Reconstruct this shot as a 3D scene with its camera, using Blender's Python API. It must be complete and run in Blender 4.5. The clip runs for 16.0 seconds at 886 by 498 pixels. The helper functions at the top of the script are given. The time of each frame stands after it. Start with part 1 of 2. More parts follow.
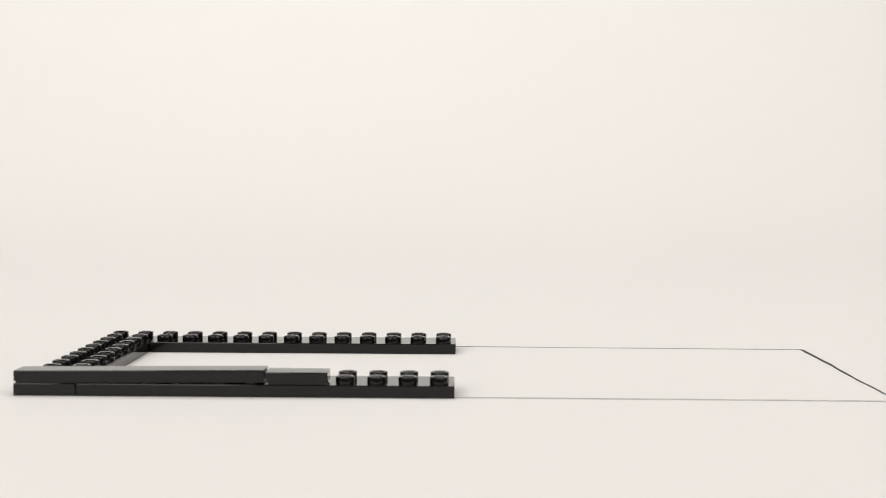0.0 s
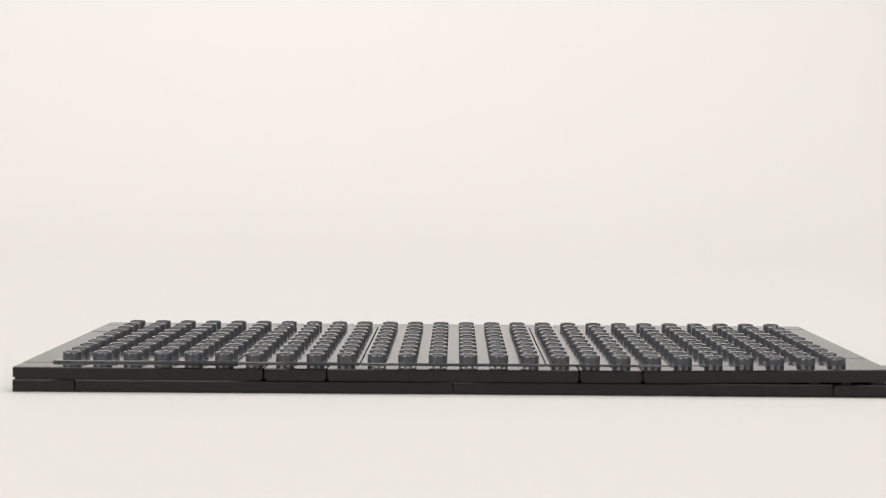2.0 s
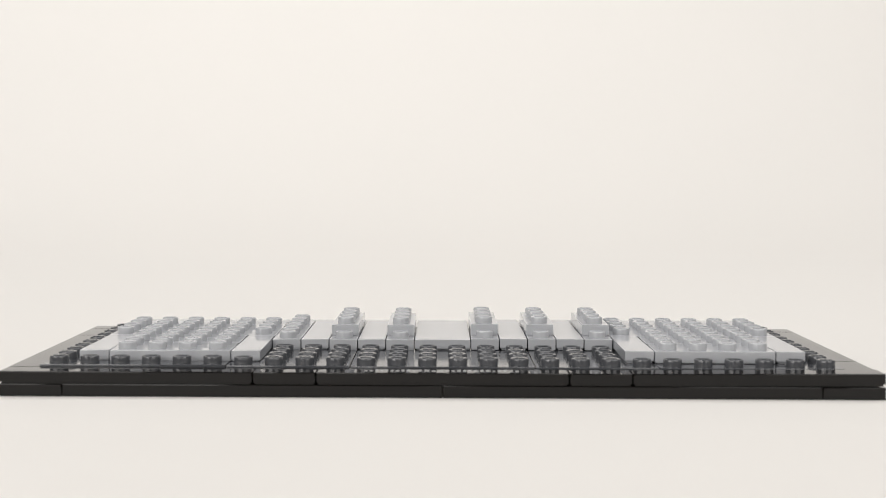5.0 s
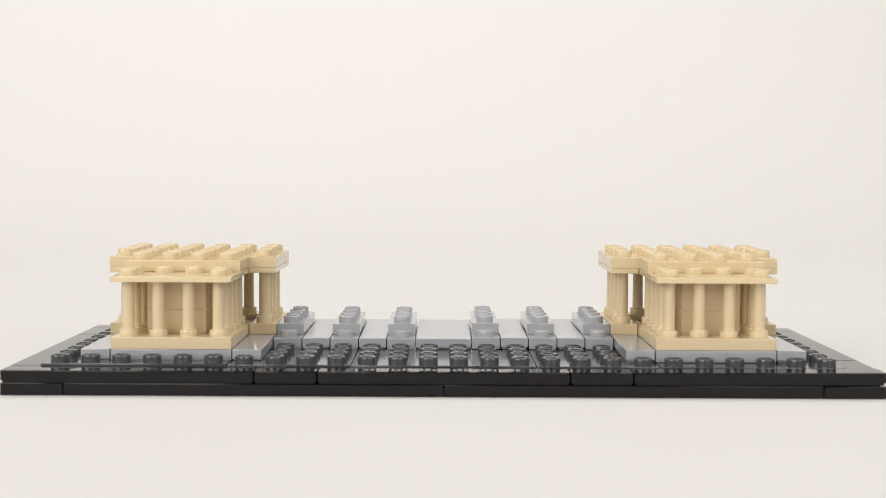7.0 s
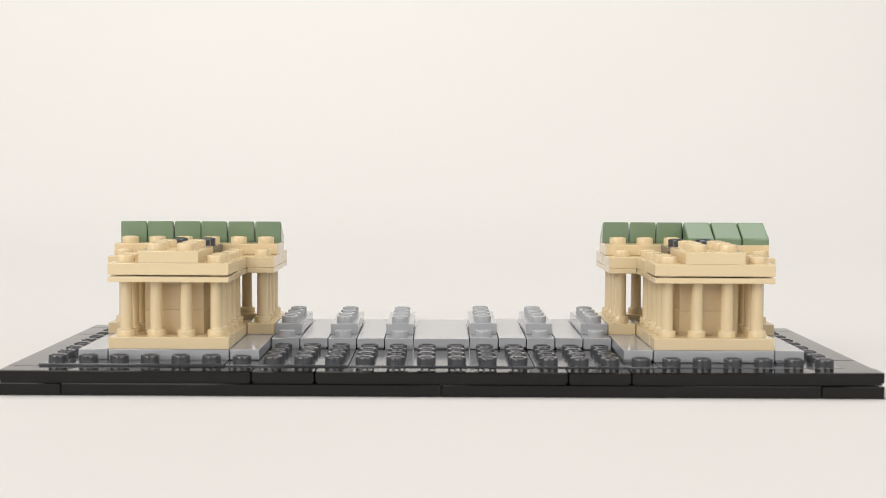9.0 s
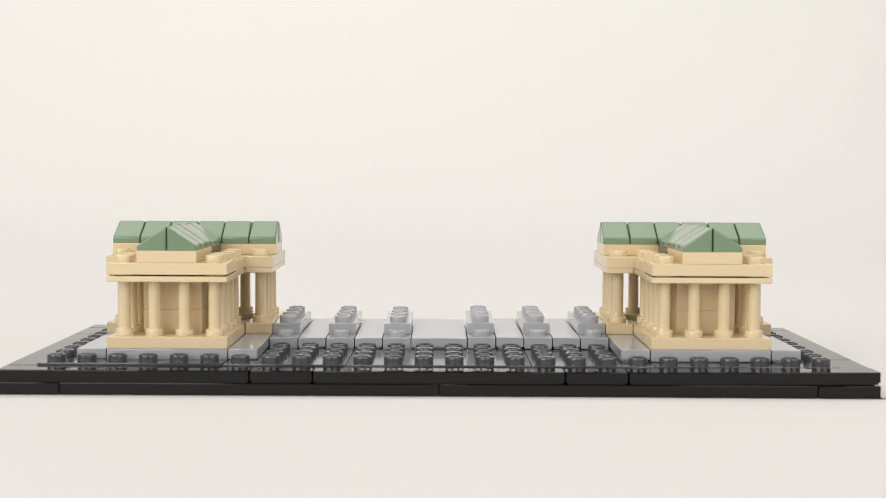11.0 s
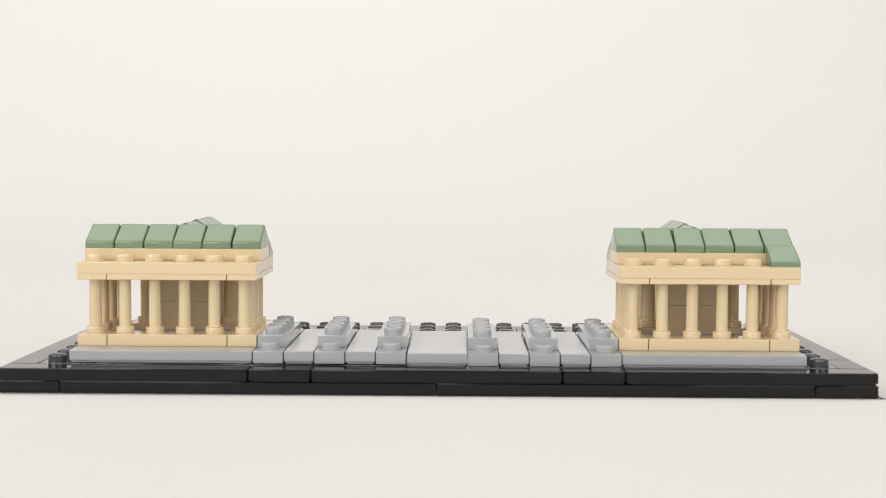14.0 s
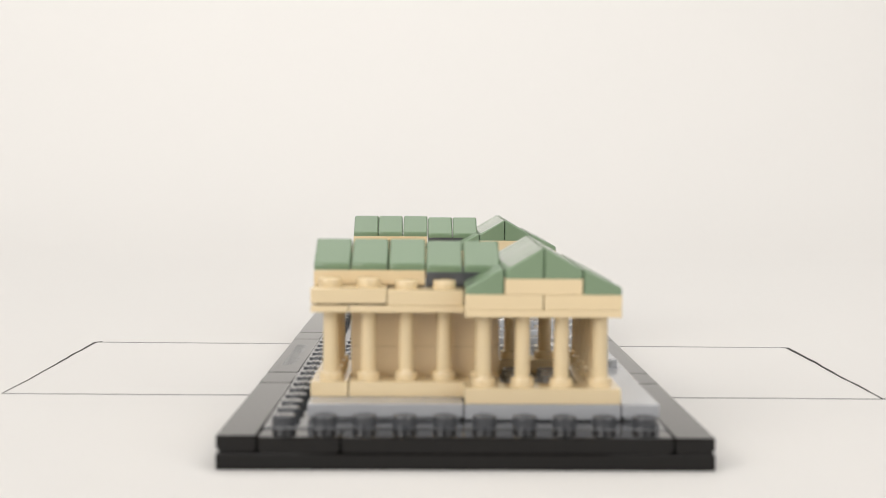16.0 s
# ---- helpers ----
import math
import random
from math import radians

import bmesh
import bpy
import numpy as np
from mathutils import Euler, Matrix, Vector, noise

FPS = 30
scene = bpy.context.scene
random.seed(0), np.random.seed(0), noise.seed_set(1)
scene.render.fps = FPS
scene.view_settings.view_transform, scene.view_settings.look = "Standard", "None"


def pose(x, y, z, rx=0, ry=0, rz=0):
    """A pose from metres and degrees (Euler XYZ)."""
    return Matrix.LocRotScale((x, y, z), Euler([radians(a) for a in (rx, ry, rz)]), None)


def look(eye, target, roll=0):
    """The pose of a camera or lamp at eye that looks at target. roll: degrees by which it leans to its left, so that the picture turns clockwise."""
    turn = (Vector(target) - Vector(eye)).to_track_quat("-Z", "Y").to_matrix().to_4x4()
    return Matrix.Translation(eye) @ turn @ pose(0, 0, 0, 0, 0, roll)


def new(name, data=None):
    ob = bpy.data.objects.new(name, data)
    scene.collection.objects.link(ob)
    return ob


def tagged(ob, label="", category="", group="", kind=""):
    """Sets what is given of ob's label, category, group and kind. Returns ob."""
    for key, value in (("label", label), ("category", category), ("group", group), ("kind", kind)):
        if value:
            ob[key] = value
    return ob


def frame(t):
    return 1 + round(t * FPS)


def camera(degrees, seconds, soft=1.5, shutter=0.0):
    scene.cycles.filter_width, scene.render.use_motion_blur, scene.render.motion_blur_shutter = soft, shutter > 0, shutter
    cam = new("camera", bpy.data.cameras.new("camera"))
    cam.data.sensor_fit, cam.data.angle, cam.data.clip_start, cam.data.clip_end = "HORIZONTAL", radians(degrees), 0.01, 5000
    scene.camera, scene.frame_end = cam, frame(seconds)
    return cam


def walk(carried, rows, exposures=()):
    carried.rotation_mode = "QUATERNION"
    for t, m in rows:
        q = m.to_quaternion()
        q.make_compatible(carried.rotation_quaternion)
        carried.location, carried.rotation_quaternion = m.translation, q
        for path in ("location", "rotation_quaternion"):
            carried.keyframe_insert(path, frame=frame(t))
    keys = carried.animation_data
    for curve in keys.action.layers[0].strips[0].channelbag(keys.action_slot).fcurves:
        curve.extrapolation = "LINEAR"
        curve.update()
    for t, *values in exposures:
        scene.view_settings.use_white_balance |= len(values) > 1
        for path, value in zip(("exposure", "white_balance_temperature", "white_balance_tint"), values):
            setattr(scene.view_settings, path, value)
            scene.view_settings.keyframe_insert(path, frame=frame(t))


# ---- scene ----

U = 0.008     # stud pitch
P = 0.0032    # plate height
STUD = 0.0019

# ---- camera ----
cam = camera(37.0, 16.0, soft=0.7)
cam.data.dof.use_dof = True
cam.data.dof.focus_distance = 0.392
cam.data.dof.aperture_fstop = 18
EYE = Vector((0, 0, 0.05808))


def aim(yaw, pitch=-3.554):
    """A camera pose at the tripod, turned by yaw and pitch in degrees."""
    a, b = radians(yaw), radians(pitch)
    way = Vector((-math.sin(a) * math.cos(b), math.cos(a) * math.cos(b), math.sin(b)))
    return look(EYE, EYE + way, 0.292)


YAW_A = 0.60  # the tripod was nudged a little after the first four seconds
LEVEL = -3.554
# small nods of the tripod head from shot to shot: from, to, yaw, nod in degrees
NODS = [(0, 1.73, YAW_A, 0.06), (1.77, 2.2, YAW_A, -0.08), (2.3, 2.7, YAW_A, -0.035), (2.8, 3.2, YAW_A, 0), (3.3, 4.1, YAW_A, 0.045),
        (4.2, 6.7, 0, 0.04), (6.8, 7.7, 0, 0), (7.8, 8.2, 0, 0.035), (8.3, 8.7, 0, -0.11), (8.8, 16, 0, 0)]
walk(cam, [(t, aim(yaw, LEVEL + nod)) for t0, t1, yaw, nod in NODS for t in (t0, t1)],
     exposures=[(0, 0, 6500, 10), (15.2, 0, 6500, 10), (15.45, -0.08, 6650, 10), (15.6, -0.08, 6650, 10), (15.8, 0, 6500, 10), (16, 0, 6500, 10)])

# ---- light ----
world = bpy.data.worlds.new("studio")
world.use_nodes = True
world.node_tree.nodes["Background"].inputs[0].default_value = (1.0, 0.97, 0.93, 1)
world.node_tree.nodes["Background"].inputs[1].default_value = 0.35
scene.world = world


def soft_lamp(name, eye, target, size, watts, colour):
    data = bpy.data.lights.new(name, "AREA")
    data.shape, data.energy, data.color = "RECTANGLE", watts, colour
    data.size, data.size_y = size
    ob = new(name, data)
    ob.matrix_world = look(eye, target)
    return ob


soft_lamp("softbox_above", (0, 0.88, 1.3), (0.02, 0.92, 0), (2.6, 1.2), 19.4, (1.0, 0.985, 0.962))
soft_lamp("softbox_beside", (-1.0, -0.7, 0.8), (0, 0.9, 0.2), (1.5, 1.1), 21, (1.0, 0.973, 0.94))
soft_lamp("softbox_beside", (1.0, -0.75, 0.8), (0, 0.9, 0.2), (1.4, 1.1), 10.8, (1.0, 0.973, 0.94))


# ---- materials ----
def plastic(name, rgb, rough=0.22, spread=0.04, bump=0.02, ior=1.5):
    """Moulded glossy plastic with faint unevenness, scuffs and a little change of tone from piece to piece."""
    m = bpy.data.materials.new(name)
    m.use_nodes = True
    n, l = m.node_tree.nodes, m.node_tree.links
    b = n["Principled BSDF"]
    tc = n.new("ShaderNodeTexCoord")
    info = n.new("ShaderNodeObjectInfo")
    grain = n.new("ShaderNodeTexNoise")
    grain.inputs["Scale"].default_value = 900
    grain.inputs["Detail"].default_value = 4
    cloud = n.new("ShaderNodeTexNoise")
    cloud.inputs["Scale"].default_value = 70
    cloud.inputs["Detail"].default_value = 3
    for t in (grain, cloud):
        l.new(tc.outputs["Object"], t.inputs["Vector"])
    mix = n.new("ShaderNodeMix")
    mix.data_type = "RGBA"
    lo = [max(0.0, c * (1 - spread)) for c in rgb]
    hi = [min(1.0, c * (1 + spread)) for c in rgb]
    mix.inputs[6].default_value = (*lo, 1)
    mix.inputs[7].default_value = (*hi, 1)
    add = n.new("ShaderNodeMath")
    add.operation = "MULTIPLY_ADD"
    add.inputs[1].default_value = 0.5
    half = n.new("ShaderNodeMath")
    half.operation = "MULTIPLY"
    half.inputs[1].default_value = 0.5
    l.new(info.outputs["Random"], half.inputs[0])
    l.new(cloud.outputs["Fac"], add.inputs[0])
    l.new(half.outputs[0], add.inputs[2])
    l.new(add.outputs[0], mix.inputs[0])
    l.new(mix.outputs[2], b.inputs["Base Color"])
    ramp = n.new("ShaderNodeMapRange")
    ramp.inputs[3].default_value = rough * 0.75
    ramp.inputs[4].default_value = rough * 1.3
    l.new(cloud.outputs["Fac"], ramp.inputs[0])
    l.new(ramp.outputs[0], b.inputs["Roughness"])
    b.inputs["IOR"].default_value = ior
    bp = n.new("ShaderNodeBump")
    bp.inputs["Strength"].default_value = bump
    bp.inputs["Distance"].default_value = 0.0002
    l.new(grain.outputs["Fac"], bp.inputs["Height"])
    l.new(bp.outputs[0], b.inputs["Normal"])
    return m


def paper(name, rgb):
    m = bpy.data.materials.new(name)
    m.use_nodes = True
    n, l = m.node_tree.nodes, m.node_tree.links
    b = n["Principled BSDF"]
    tc = n.new("ShaderNodeTexCoord")
    big = n.new("ShaderNodeTexNoise")
    big.inputs["Scale"].default_value = 3.0
    big.inputs["Detail"].default_value = 3
    fine = n.new("ShaderNodeTexNoise")
    fine.inputs["Scale"].default_value = 700
    fine.inputs["Detail"].default_value = 4
    for t in (big, fine):
        l.new(tc.outputs["Object"], t.inputs["Vector"])
    mix = n.new("ShaderNodeMix")
    mix.data_type = "RGBA"
    mix.inputs[6].default_value = (*[c * 0.975 for c in rgb], 1)
    mix.inputs[7].default_value = (*rgb, 1)
    l.new(big.outputs["Fac"], mix.inputs[0])
    l.new(mix.outputs[2], b.inputs["Base Color"])
    b.inputs["Roughness"].default_value = 0.75
    b.inputs["Specular IOR Level"].default_value = 0.25
    bp = n.new("ShaderNodeBump")
    bp.inputs["Strength"].default_value = 0.08
    bp.inputs["Distance"].default_value = 0.0003
    l.new(fine.outputs["Fac"], bp.inputs["Height"])
    l.new(bp.outputs[0], b.inputs["Normal"])
    return m


BLACK = plastic("black_plastic", (0.004, 0.0034, 0.0031), 0.045, 0.12, bump=0.01, ior=1.4)
DARK = plastic("dark_grey_plastic", (0.066, 0.069, 0.076), 0.12, 0.06, bump=0.01, ior=1.64)
LIGHT = plastic("light_grey_plastic", (0.41, 0.42, 0.442), 0.09, 0.04, bump=0.01, ior=1.62)
TAN = plastic("tan_plastic", (0.745, 0.60, 0.375), 0.14, 0.025)
GREEN = plastic("sand_green_plastic", (0.19, 0.272, 0.168), 0.13, 0.07, ior=1.52)
PRINT = plastic("pale_print", (0.3, 0.3, 0.3), 0.4, 0.05)
INK = plastic("black_ink", (0.03, 0.026, 0.024), 0.7, 0.3)
PAPER = paper("white_paper", (0.77, 0.75, 0.724))
# tone of the unseen room shell, set by how much fill light it returns
WALL = paper("pale_wall", (0.30, 0.29, 0.28))


# ---- mesh helpers ----
def box(bm, x0, y0, z0, x1, y1, z1, bevel=0.0):
    """A box, with its edges rounded by bevel; returns its vertices."""
    made = bmesh.ops.create_cube(bm, size=1.0)
    bmesh.ops.transform(bm, verts=made["verts"], matrix=Matrix.LocRotScale(
        ((x0 + x1) / 2, (y0 + y1) / 2, (z0 + z1) / 2), None, (x1 - x0, y1 - y0, z1 - z0)))
    if bevel:
        edges = list({e for v in made["verts"] for e in v.link_edges})
        bmesh.ops.bevel(bm, geom=edges, offset=bevel, segments=2, affect="EDGES", profile=0.6)


def lathe(bm, x, y, rings, seg=20):
    """A turned solid: rings of (radius, z) from the bottom up, closed on top."""
    prev = None
    for r, z in rings:
        ring = [bm.verts.new((x + r * math.cos(2 * math.pi * i / seg), y + r * math.sin(2 * math.pi * i / seg), z)) for i in range(seg)]
        if prev:
            for i in range(seg):
                bm.faces.new((prev[i], prev[(i + 1) % seg], ring[(i + 1) % seg], ring[i]))
        prev = ring
    bm.faces.new(prev)


def stud(bm, x, y, z):
    lathe(bm, x, y, [(0.00242, z - 0.0001), (0.00242, z + STUD - 0.0003), (0.00236, z + STUD - 0.00014), (0.00224, z + STUD - 0.00004), (0.00205, z + STUD)])
    for k in (-1, 1):
        box(bm, x - 0.0014, y + k * 0.0005 - 0.0003, z + STUD - 0.0001, x + 0.0014, y + k * 0.0005 + 0.0003, z + STUD + 0.00014)


def studs(bm, w, d, z):
    for i in range(w):
        for j in range(d):
            stud(bm, (i + 0.5) * U, (j + 0.5) * U, z)


def finish(name, bm, smooth=True):
    me = bpy.data.meshes.new(name)
    bmesh.ops.recalc_face_normals(bm, faces=bm.faces)
    bm.to_mesh(me)
    bm.free()
    if smooth:
        me.set_sharp_from_angle(angle=radians(40))
        for p in me.polygons:
            p.use_smooth = max(abs(c) for c in p.normal) < 0.9999
    return me


GAP = 0.0001
GROOVE = 0.0005
meshes = {}


def brick_mesh(name, w, d, plates, material, studded):
    """A plate, tile or brick of w by d studs: hollow below, with tubes or posts, studs on top."""
    key = (name, w, d, plates, material.name)
    if key in meshes:
        return meshes[key]
    bm = bmesh.new()
    h = plates * P
    g = GAP if studded else 1.7 * GAP
    box(bm, g, g, 0 if studded else GROOVE, w * U - g, d * U - g, h, 0.00022)
    low = max((f for f in bm.faces if f.normal.z < -0.99), key=lambda f: f.calc_area())
    if not studded:  # a smooth tile stands on a foot, with a groove round its lower edge
        bmesh.ops.inset_region(bm, faces=[low], thickness=0.0003, depth=0)
        down = bmesh.ops.extrude_face_region(bm, geom=[low])
        bmesh.ops.delete(bm, geom=[low], context="FACES_ONLY")
        low = next(f for f in down["geom"] if isinstance(f, bmesh.types.BMFace))
        bmesh.ops.translate(bm, vec=(0, 0, -GROOVE), verts=low.verts)
    bmesh.ops.inset_region(bm, faces=[low], thickness=0.0012, depth=0)
    up = bmesh.ops.extrude_face_region(bm, geom=[low])
    bmesh.ops.delete(bm, geom=[low], context="FACES_ONLY")
    bmesh.ops.translate(bm, vec=(0, 0, h - 0.0011), verts=[v for v in up["geom"] if isinstance(v, bmesh.types.BMVert)])
    if min(w, d) == 1:
        for i in range(1, max(w, d)):
            x, y = (i * U, U / 2) if w >= d else (U / 2, i * U)
            lathe(bm, x, y, [(0.0016, h - 0.001), (0.0016, 0.0002)], 12)
    else:
        for i in range(1, w):
            for j in range(1, d):
                lathe(bm, i * U, j * U, [(0.00325, h - 0.001), (0.00325, 0.0002), (0.0024, 0.0002), (0.0024, h - 0.0012)], 16)
    if studded:
        studs(bm, w, d, h)
    me = finish(name, bm)
    me.materials.append(material)
    meshes[key] = me
    return me


def slope_mesh(high, lip=0.0013):
    """A small roof slope one stud wide; it falls towards -y."""
    if ("slope", high, lip) in meshes:
        return meshes["slope", high, lip]
    bm = bmesh.new()
    a = U / 2 - 0.00012
    prof = [(-a, 0), (a, 0), (a, high), (-a, lip)]
    left = [bm.verts.new((-a, y, z)) for y, z in prof]
    right = [bm.verts.new((a, y, z)) for y, z in prof]
    bm.faces.new(left)
    bm.faces.new(right[::-1])
    for i in range(4):
        bm.faces.new((left[i], left[(i + 1) % 4], right[(i + 1) % 4], right[i]))
    bmesh.ops.recalc_face_normals(bm, faces=bm.faces)
    upper = [e for e in bm.edges if max(v.co.z for v in e.verts) > 0]
    bmesh.ops.bevel(bm, geom=upper, offset=0.00046, segments=3, affect="EDGES", profile=0.5)
    me = finish("roof_slope", bm)
    for p in me.polygons:
        p.use_smooth = p.area < 8e-6
    me.materials.append(GREEN)
    meshes["slope", high, lip] = me
    return me


def fence_meshes():
    """The rails and one column of a spindled fence, four studs long and two bricks high."""
    if "rails" in meshes:
        return meshes["rails"], meshes["column"]
    bm = bmesh.new()
    box(bm, GAP, GAP, 0, 4 * U - GAP, U - GAP, P, 0.00022)
    box(bm, GAP, GAP, 6 * P - 0.0015, 4 * U - GAP, U - GAP, 6 * P, 0.00022)
    for x in (0.5, 3.5):
        stud(bm, x * U, U / 2, 6 * P)
    rails = finish("column_fence", bm)
    rails.materials.append(TAN)
    bm = bmesh.new()
    lathe(bm, 0, 0, [(0.0024, P - 0.0001), (0.0024, P + 0.0015), (0.0023, P + 0.0017), (0.0017, P + 0.0018), (0.0016, P + 0.0021),
                     (0.00155, 6 * P - 0.0016), (0.0017, 6 * P - 0.0014)], 20)
    column = finish("column", bm)
    column.materials.append(TAN)
    meshes["rails"], meshes["column"] = rails, column
    return rails, column


# ---- setting ----
def sheet(name, rows, material, label, category):
    """A band swept along x through (y, z) rows, with thickness below."""
    bm = bmesh.new()
    for off in (0.0, -0.004):
        prev = None
        for y, z in rows:
            cur = [bm.verts.new((x, y, z + off)) for x in (-1.9, 1.9)]
            if prev:
                bm.faces.new((prev[0], prev[1], cur[1], cur[0]))
            prev = cur
    me = finish(name, bm)
    me.materials.append(material)
    return tagged(new(name, me), label, category, kind="structure")


sweep = [(-1.6, 0.0), (0.9, 0.0)]
for k in range(1, 19):
    a = radians(5 * k)
    sweep.append((0.9 + 0.7 * math.sin(a), 0.7 - 0.7 * math.cos(a)))
sweep.append((1.6, 2.3))
sheet("backdrop", sweep, PAPER, "seamless white paper table and curved photo backdrop", "backdrop")


def slab(name, x0, y0, z0, x1, y1, z1, label, category):
    bm = bmesh.new()
    box(bm, x0, y0, z0, x1, y1, z1)
    me = finish(name, bm, False)
    me.materials.append(WALL)
    return tagged(new(name, me), label, category, kind="structure")


# unseen room shell, added round the set to bounce and limit the light
slab("unseen_wall_north", -2.1, 1.75, -0.8, 2.1, 1.85, 2.4, "unseen plain pale wall, added for bounced light", "wall")
slab("unseen_wall_south", -2.1, -1.85, -0.8, 2.1, -1.75, 2.4, "unseen plain pale wall, added for bounced light", "wall")
slab("unseen_wall_west", -2.2, -1.85, -0.8, -2.1, 1.85, 2.4, "unseen plain pale wall, added for bounced light", "wall")
slab("unseen_wall_east", 2.1, -1.85, -0.8, 2.2, 1.85, 2.4, "unseen plain pale wall, added for bounced light", "wall")
slab("floor", -2.2, -1.85, -0.9, 2.2, 1.85, -0.8, "unseen plain pale floor, added for bounced light", "floor")
slab("ceiling", -2.2, -1.85, 2.4, 2.2, 1.85, 2.5, "unseen plain pale ceiling, added for bounced light", "ceiling")


def pen_line(parent, name, a, b, w0, w1, seed):
    """A hand-drawn pen stroke on the paper from a to b, of changing width."""
    rnd = random.Random(seed)
    bm = bmesh.new()
    a, b = Vector((*a, 0.00012)), Vector((*b, 0.00012))
    side = Vector((-(b - a).y, (b - a).x, 0)).normalized()
    prev, wob = None, 0.0
    for i in range(25):
        t = i / 24
        wob = 0.8 * wob + rnd.uniform(-0.00022, 0.00022)
        c = a.lerp(b, t) + side * wob * min(1, 4 * t, 4 * (1 - t))
        w = (w0 + (w1 - w0) * t) * rnd.uniform(0.8, 1.2)
        cur = [bm.verts.new(c + side * w / 2), bm.verts.new(c - side * w / 2)]
        low = [bm.verts.new(v.co - Vector((0, 0, 0.0001))) for v in cur]
        if prev:
            bm.faces.new((prev[0], prev[1], cur[1], cur[0]))
            bm.faces.new((prev[2], prev[0], cur[0], low[0]))
            bm.faces.new((prev[1], prev[3], low[1], cur[1]))
        prev = cur + low
    me = finish(name, bm, False)
    me.materials.append(INK)
    ob = new(name, me)
    ob.parent = parent
    return ob


def pen_outline():
    root = tagged(new("pen_outline"), "thin hand-drawn black pen rectangle on the white paper", "drawing")
    fl, fr, nr, nl = (-0.1138, 0.4318), (0.1117, 0.4267), (0.1113, 0.3315), (-0.1118, 0.3332)
    pen_line(root, "pen_stroke", fl, fr, 0.0003, 0.00025, 1)
    pen_line(root, "pen_stroke", fr, nr, 0.0012, 0.0004, 2)
    pen_line(root, "pen_stroke", nl, nr, 0.00018, 0.00028, 3)
    pen_line(root, "pen_stroke", fl, nl, 0.0008, 0.0002, 4)
    pen_line(root, "pen_stroke", (0.1108, 0.3314), (0.1130, 0.3325), 0.0008, 0.0006, 5)
    pen_line(root, "pen_stroke", (-0.1142, 0.4300), (-0.1122, 0.4335), 0.0009, 0.0005, 6)
    return root


pen_outline()

# ---- the model and the order in which its pieces are set ----
model = tagged(new("building_model"), "toy-brick model of two colonnaded gatehouses on a black base", "toy model")

# the model's way: time, x and y of its middle in mm, turn in degrees, seen in the second camera position
STAND = [(0, 3.8, 378.9, -0.75), (0.5, 3.1, 379.4, -0.68), (1, 2.4, 379.4, -0.68), (1.5, 3.2, 379.4, -0.62), (1.7, 3.4, 379.4, -0.58)]
STAND_B = [(2.0, 3.15, 380.1, -0.55), (2.5, 2.5, 380.3, -0.54), (3, 2.39, 380.3, -0.54), (3.5, 2.25, 380.4, -0.5), (4.1, 2.3, 380.5, -0.5)]
STAND_C = [(4.2, 0.0, 379.0, 0.12), (6.5, 0.0, 379.0, 0.12), (7, 0.25, 379.0, 0.12), (8, 0.3, 379.0, 0.12), (8.5, -0.15, 379.0, 0.12),
           (9, -0.32, 379.0, 0.14), (11.3, -1.0, 380.3, 0.15), (11.4, -1.1, 380.6, 0.15), (11.5, -1.45, 381.0, 0.2), (11.6, -1.5, 381.0, 0.25),
           (11.8, -2.0, 380.9, 0.7), (11.9, -1.1, 380.5, 3.0),
           (11.967, 0.8, 380.3, 13.75), (12.1, 0.8, 380.3, 13.75), (12.2, 1.1, 375.2, 30.4), (12.3, 0.31, 369.8, 40.1), (12.4, 4.3, 365.4, 48.5),
           (12.5, 5.18, 363.0, 61.41), (12.6, -4.24, 359.6, 88.2), (12.7, -0.74, 359.0, 91.3), (12.8, -3.45, 358.8, 98.2), (12.9, -1.48, 359.4, 105.3),
           (13.0, -4.37, 361.4, 123.32), (13.1, -3.0, 363.6, 127.5), (13.2, -1.5, 366.0, 134.7), (13.3, -3.56, 365.1, 140.1), (13.4, -3.0, 367.0, 147.5),
           (13.5, -2.11, 368.9, 156.27), (13.6, -3.0, 371.8, 166), (13.7, -3.32, 374.4, 172.6), (13.8, -2.2, 377.6, 177.1), (14.0, -1.0, 381.2, 179.4),
           (14.5, -0.8, 381.0, 179.35), (15.0, 0.35, 381.0, 179.2), (15.1, 0.78, 381.0, 184.3), (15.2, 2.81, 382.1, 195.4), (15.3, 2.5, 379.9, 202),
           (15.4, 2.36, 378.1, 208.9), (15.5, 1.76, 379.2, 214.2), (15.6, 1.5, 377.0, 224), (15.7, 0.5, 374.2, 236), (15.8, -0.23, 372.6, 246.8),
           (15.9, 2.0, 366.4, 259), (16, 3.6, 362.3, 270.5)]


def stand(x, y, turn, first):
    m = pose(x / 1000, y / 1000, 0, 0, 0, turn) @ pose(-14 * U, -6 * U, 0)
    return pose(0, 0, 0, 0, 0, YAW_A) @ m if first else m


def turned_over(angle, x=3.2, y=380.4, lift=0.0):
    """The base turned about its long axis, as when plates are pressed on from below."""
    m = pose(x / 1000, y / 1000, lift, angle, 0, 0) @ pose(-14 * U, -6 * U, -(2 * P + STUD) * (1 if lift == 0 else 0))
    return pose(0, 0, 0, 0, 0, YAW_A) @ m


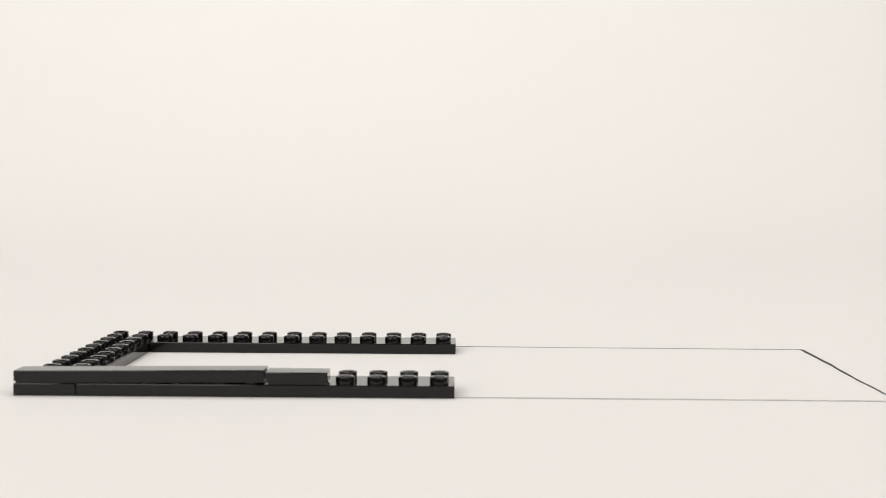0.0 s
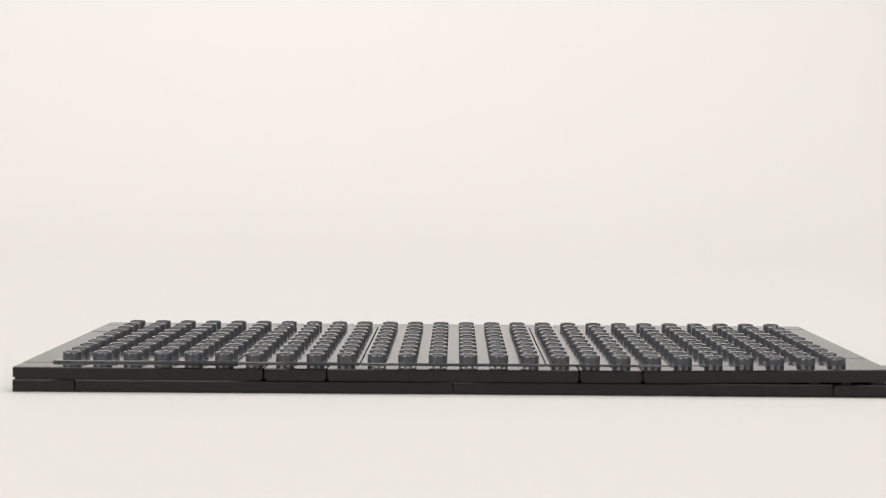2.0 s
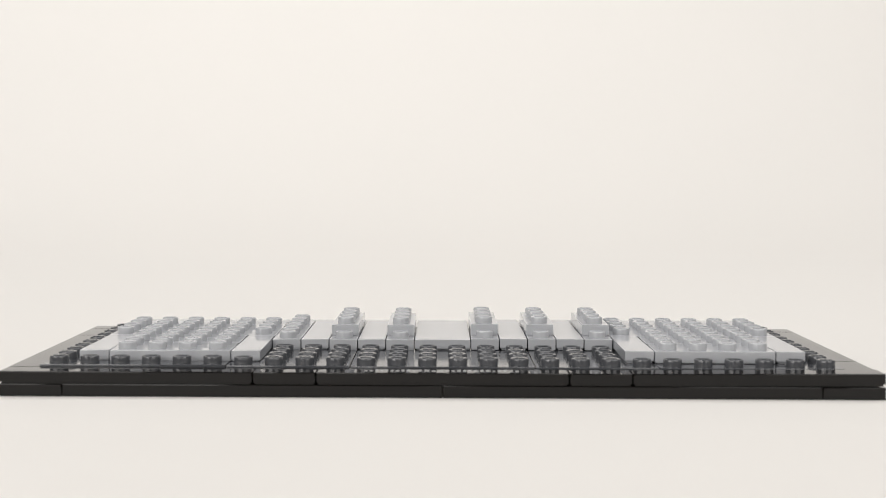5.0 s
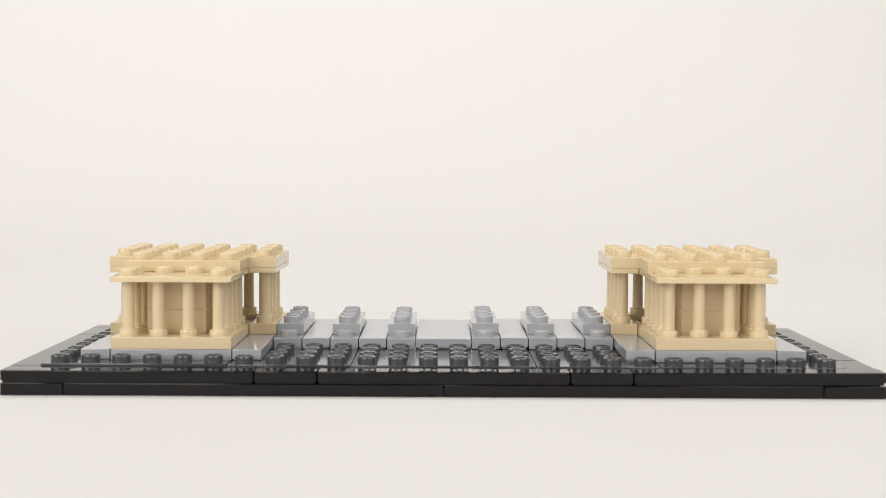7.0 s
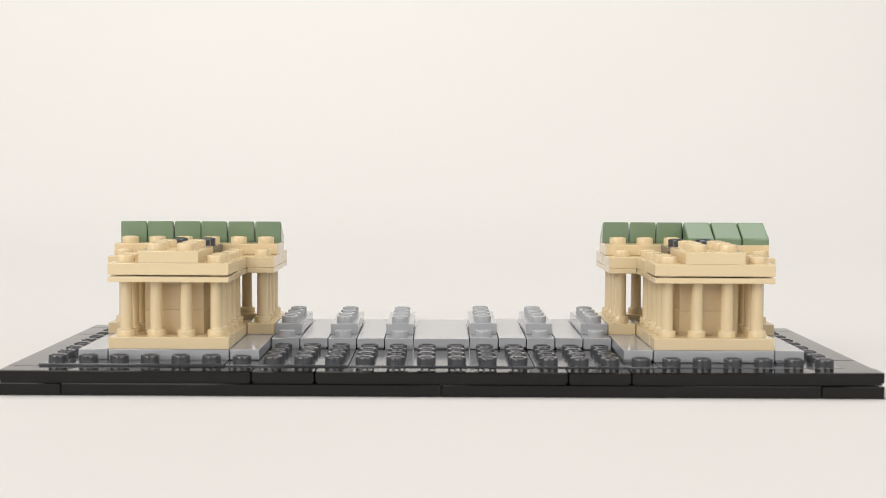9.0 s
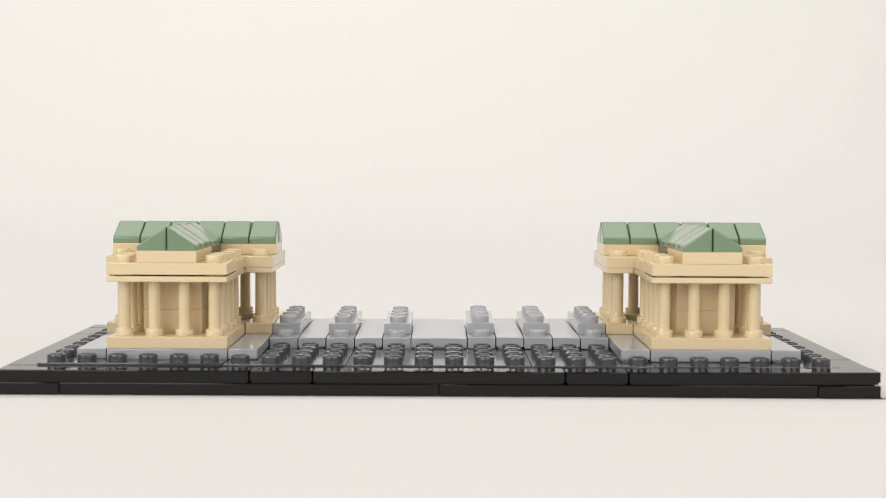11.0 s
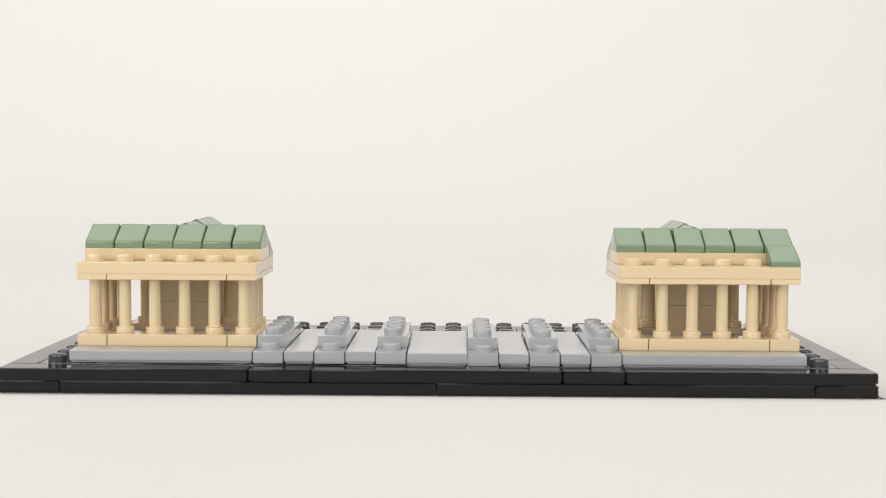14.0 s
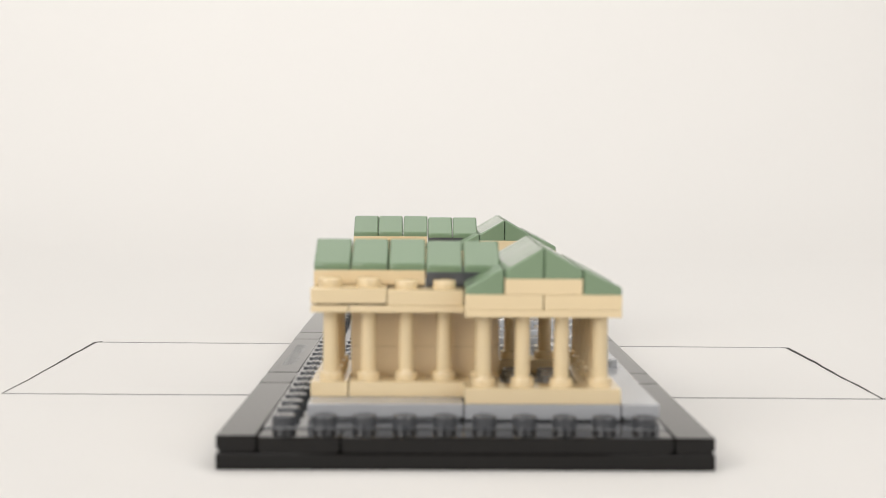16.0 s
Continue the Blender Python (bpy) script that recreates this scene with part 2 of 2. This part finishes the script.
STEP = 1 / 30
MODEL_ROWS = [(t, stand(x, y, r, True)) for t, x, y, r in STAND]
MODEL_ROWS += [(1.7 + STEP, turned_over(60, lift=0.06)), (1.7 + 2 * STEP, turned_over(120, lift=0.06))]
MODEL_ROWS += [(1.8, turned_over(180)), (1.9, turned_over(180))]
MODEL_ROWS += [(1.9 + STEP, turned_over(240, lift=0.06)), (1.9 + 2 * STEP, turned_over(300, lift=0.06))]
MODEL_ROWS += [(t, stand(x, y, r, True)) for t, x, y, r in STAND_B]
MODEL_ROWS += [(t, stand(x, y, r, False)) for t, x, y, r in STAND_C]

placed = []  # piece, its pose in the model, the time at which it is set


def piece(name, mesh, m, t, label=""):
    ob = new(name, mesh)
    ob.parent = model
    ob.matrix_basis = m
    tagged(ob, label)
    placed.append((ob, m, t))
    return ob


loose_until = {}


def loose(ob, tilt, until, after=Matrix(), since=0):
    """A piece that is not pressed down: tilted along its length until the given time."""
    loose_until[ob] = (tilt, until, after, since)
    return ob


def lift(x):
    """What stands on the base ring is not pressed quite home; one end sits a little higher than the other."""
    return 0.12 if x >= 14 else 0.02


def raised(x, z, material):
    return z if material == BLACK else z + lift(x)


def plate(x, y, z, w, d, material, t, label=""):
    return piece("plate", brick_mesh("plate", w, d, 1, material, True), pose(x * U, y * U, raised(x, z, material) * P), t, label)


def tile(x, y, z, w, d, material, t, label=""):
    return piece("tile", brick_mesh("tile", w, d, 1, material, False), pose(x * U, y * U, raised(x, z, material) * P), t, label)


def brick(x, y, z, w, d, material, t, label=""):
    return piece("brick", brick_mesh("brick", w, d, 3, material, True), pose(x * U, y * U, raised(x, z, material) * P), t, label)


set_down = random.Random(11)


def uneven(turn, slip):
    """The small turn and slip with which a piece was set by hand."""
    r = set_down.uniform
    return pose(r(-slip, slip), r(-slip, slip), 0, 0, 0, r(-turn, turn))


def slope(x, y, z, turn, t, high=2 * P, lip=0.0013):
    return piece("roof_slope", slope_mesh(high, lip), pose((x + 0.5) * U, (y + 0.5) * U, (z + lift(x)) * P, 0, 0, turn) @ uneven(0.8, 0.00008), t)


def fence(x, y, z, along_y, t):
    rails, column = fence_meshes()
    m = pose(x * U, y * U, (z + lift(x)) * P) @ (pose(U, 0, 0, 0, 0, 90) if along_y else Matrix())
    ob = piece("column_fence", rails, m, t, "tan rail fence with four round columns")
    for i in range(4):
        c = new("column", column)
        c.parent = ob
        c.matrix_basis = pose((i + 0.5) * U, U / 2, 0)
    return ob


# black ring below
plate(0, 0, 0, 2, 12, BLACK, 0, "black plate of the base ring")
plate(2, 0, 0, 12, 2, BLACK, 0)
plate(2, 10, 0, 12, 2, BLACK, 0)
loose(plate(14, 10, 0, 12, 2, BLACK, 0.6), pose(0, 0, 0.0010, 0, 0.6), 1.6, since=1.2)
plate(26, 0, 0, 2, 12, BLACK, 0.7)
plate(14, 0, 0, 12, 2, BLACK, 0.8)
plate(14, 5, 0, 12, 2, BLACK, 1.867, "black plate pressed on from below")
plate(2, 5, 0, 12, 2, BLACK, 1.967)
# glossy black border on top
loose(tile(0, 0, 1, 8, 1, BLACK, 0, "glossy black border tile"), pose(0, 0, 0, 0, -0.5), 1.4)
tile(8, 0, 1, 2, 1, BLACK, 0)
tile(0, 1, 1, 1, 8, BLACK, 0.1)
tile(0, 9, 1, 1, 2, BLACK, 0.2)
tile(0, 11, 1, 8, 1, BLACK, 0.3)
tile(8, 11, 1, 2, 1, BLACK, 0.4)
tile(18, 11, 1, 2, 1, BLACK, 0.9)
tile(20, 11, 1, 8, 1, BLACK, 1.0)
loose(tile(27, 3, 1, 1, 8, BLACK, 1.0), pose(0, 0, 0.0032, -2.86), 1.1)
tile(27, 1, 1, 1, 2, BLACK, 1.2)
loose(tile(20, 0, 1, 8, 1, BLACK, 1.2), pose(0, 0, 0, 0, -0.62), 4.15, pose(0, 0, 0, 0, -0.25))
tile(10, 11, 1, 8, 1, BLACK, 1.6)
tile(18, 0, 1, 2, 1, BLACK, 1.4)
name_tile = tile(10, 0, 1, 8, 1, BLACK, 1.6, "glossy black tile with pale printed lettering")
# dark grey ground: its near edge is not pressed home
for x, w, t, up in ((1, 6, 0.5, 0.19), (7, 4, 0.6, 0.14), (21, 6, 1.4, 0.09), (17, 4, 1.5, 0.10), (11, 6, 1.7, 0.12)):
    tip = -math.degrees((up - 0.03) * P / (10 * U))
    piece("plate", brick_mesh("plate", w, 10, 1, DARK, True), pose(x * U, U, (1 + up) * P, tip), t, "dark grey studded plate")
# light grey terraces
tile(20, 10, 2, 6, 1, LIGHT, 2.1, "smooth light grey tile")
tile(2, 10, 2, 6, 1, LIGHT, 2.2, "smooth light grey tile")
for x, t in ((24, 2.3), (22, 2.5), (20, 2.6), (2, 2.4), (4, 2.6), (6, 2.7)):
    plate(x, 6, 2, 2, 4, LIGHT, t, "light grey studded plate")
for x, t in ((19, 2.8), (17, 2.9), (15, 3.0), (12, 3.4), (10, 3.6), (8, 3.7)):
    plate(x, 5, 2, 1, 6, LIGHT, t, "light grey studded plate")
for x, w, t in ((18, 1, 2.9), (16, 1, 3.0), (13, 2, 3.3), (11, 1, 3.5), (9, 1, 3.6)):
    tile(x, 5, 2, w, 6, LIGHT, t, "smooth light grey tile")
tile(2, 2, 2, 1, 4, LIGHT, 3.8, "smooth light grey tile")
plate(3, 4, 2, 4, 2, LIGHT, 3.9)
plate(3, 2, 2, 4, 2, LIGHT, 4.0)
tile(7, 2, 2, 1, 4, LIGHT, 4.1, "smooth light grey tile")
tile(20, 2, 2, 1, 4, LIGHT, 4.1, "smooth light grey tile")
plate(21, 4, 2, 4, 2, LIGHT, 4.2)
plate(21, 2, 2, 4, 2, LIGHT, 4.4)
tile(25, 2, 2, 1, 4, LIGHT, 4.5, "smooth light grey tile")
for x, t in ((19, 4.6), (17, 4.7), (15, 4.8), (12, 4.9), (10, 5.0), (8, 5.1)):
    plate(x, 6, 3, 1, 4, LIGHT, t, "raised light grey studded plate")


def gatehouse(x, t):
    """A colonnaded gatehouse, its west edge at x; t: the times at which its parts are set."""
    fence(x + 1, 9, 3, False, t[0])
    fence(x, 6, 3, True, t[1])
    fence(x + 5, 6, 3, True, t[2])
    brick(x + 2, 3, 3, 2, 4, TAN, t[3], "plain tan core brick")
    brick(x + 2, 3, 6, 2, 4, TAN, t[4], "plain tan core brick")
    fence(x + 4, 3, 3, True, t[5])
    fence(x + 1, 3, 3, True, t[6])
    fence(x + 1, 2, 3, False, t[7])
    plate(x, 8, 9, 6, 2, TAN, t[8], "tan cornice plate")
    plate(x, 6, 9, 6, 2, TAN, t[9], "tan cornice plate")
    plate(x + 1, 4, 9, 4, 2, TAN, t[10], "tan cornice plate")
    plate(x + 1, 2, 9.12, 4, 2, TAN, t[11], "tan cornice plate")
    cap = plate(x + 2, 2, 10.12, 2, 3, TAN, t[12], "tan plate under the roof")
    if x == 20:
        loose(cap, pose(0, 0, 0.0007, 0.6, 1.3), 7.6)
    plate(x + 2, 5, 10, 2, 2, DARK, t[13], "dark grey plate under the roof")
    plate(x, 7, 10, 6, 2, TAN, t[14], "tan plate under the roof")


gatehouse(2, (5.2, 5.3, 5.4, 5.5, 5.6, 6.2, 6.4, 6.5, 6.9, 6.9, 7.0, 7.2, 7.8, 7.7, 7.6))
gatehouse(20, (5.7, 5.8, 5.9, 6.0, 6.1, 6.3, 6.6, 6.6, 6.7, 6.7, 6.8, 7.3, 7.4, 7.5, 7.6))

# sand green roofs: ridge slopes that fall to the back, then to the front, the gables, the eaves
for x, t in zip(range(2, 8), (7.9, 8.0, 8.0, 8.1, 8.2, 8.3)):
    slope(x, 8, 11, 180, t, lip=0.0019)
for x, t in zip(range(20, 26), (8.4, 8.5, 8.6, 8.6, 8.7, 8.8)):
    slope(x, 8, 11, 180, t, lip=0.0019)
for x, t in zip(range(25, 19, -1), (8.9, 9.0, 9.0, 9.1, 9.2, 9.3)):
    slope(x, 7, 11, 0, t, lip=0.0019)
for x, t in zip(range(2, 8), (9.4, 9.5, 9.6, 9.7, 9.8, 9.9)):
    slope(x, 7, 11, 0, t, lip=0.0019)
for i, y in enumerate(range(6, 1, -1)):
    for x, t0 in ((2, 10.5), (20, 10.0)):
        z = 11 if y > 4 else 11.12
        slope(x + 2, y, z, -90, t0 + 0.1 * i)
        slope(x + 3, y, z, 90, t0 + 0.1 * i)
for x, t in ((24, 11.2), (25, 11.2), (21, 11.4), (20, 11.6), (6, 11.6), (7, 11.6), (3, 11.7), (2, 11.7)):
    slope(x, 6, 10, 0, t, 0.0053, 0.0014)
for x, t in zip(range(2, 8), (14.0, 14.2, 14.3, 14.3, 14.4, 14.5)):
    slope(x, 9, 10, 180, t, 0.0053, 0.0014)
for x, t in zip(range(20, 26), (14.6, 14.6, 14.7, 14.8, 14.8, 14.9)):
    slope(x, 9, 10, 180, t, 0.0053, 0.0014)


def lettering(parent):
    """Pale print on the name tile, too small to read: plain bars."""
    rnd = random.Random(7)
    x = 0.012
    while x < 0.051:
        w = rnd.uniform(0.0006, 0.0013)
        bm = bmesh.new()
        box(bm, x, 0.0024, P - 0.00003, x + w, 0.0024 + rnd.choice((0.0022, 0.0032, 0.0032)), P + 0.00003)
        me = finish("print_bar", bm, False)
        me.materials.append(PRINT)
        ob = new("print_bar", me)
        ob.parent = parent
        x += w + 0.0006


lettering(name_tile)


# ---- what moves ----
def stock_places():
    """Places in tidy rows on the table behind the camera, where pieces lie until they are set."""
    x, y, deep = -0.34, -0.14, 0.0
    for ob, m, t in placed:
        if t <= 0:
            continue
        size = [max(v[i] for v in ob.bound_box) - min(v[i] for v in ob.bound_box) for i in range(3)]
        low = [min(v[i] for v in ob.bound_box) for i in range(3)]
        if x + size[0] > 0.34:
            x, y, deep = -0.34, y - deep - 0.012, 0.0
        yield ob, m, t, pose(x - low[0], y - size[1] - low[1], -low[2])
        x += size[0] + 0.01
        deep = max(deep, size[1])


def motions():
    walk(model, MODEL_ROWS)
    for ob, m, t, w in stock_places():
        rows = [(s, r.inverted() @ w) for s, r in MODEL_ROWS if s < t - 2.2 * STEP]
        last = max((r for r in MODEL_ROWS if r[0] <= t), key=lambda r: r[0])
        rows.append((t - 2 * STEP, last[1].inverted() @ w))
        tilt, until, after, since = loose_until.get(ob, (Matrix(), 16, Matrix(), 0))
        rows += [(t - STEP, m), (since - STEP, m)] if since > t else []
        rows += [(max(t - STEP, since), m @ tilt), (until - STEP, m @ tilt), (until, m @ after)]
        walk(ob, rows if until == 16 else rows + [(16, m @ after)])
    for ob, m, t in placed:
        if t <= 0 and ob in loose_until:
            tilt, until, after, since = loose_until[ob]
            walk(ob, [(0, m @ tilt), (until - STEP, m @ tilt), (until, m @ after), (16, m @ after)])


motions()
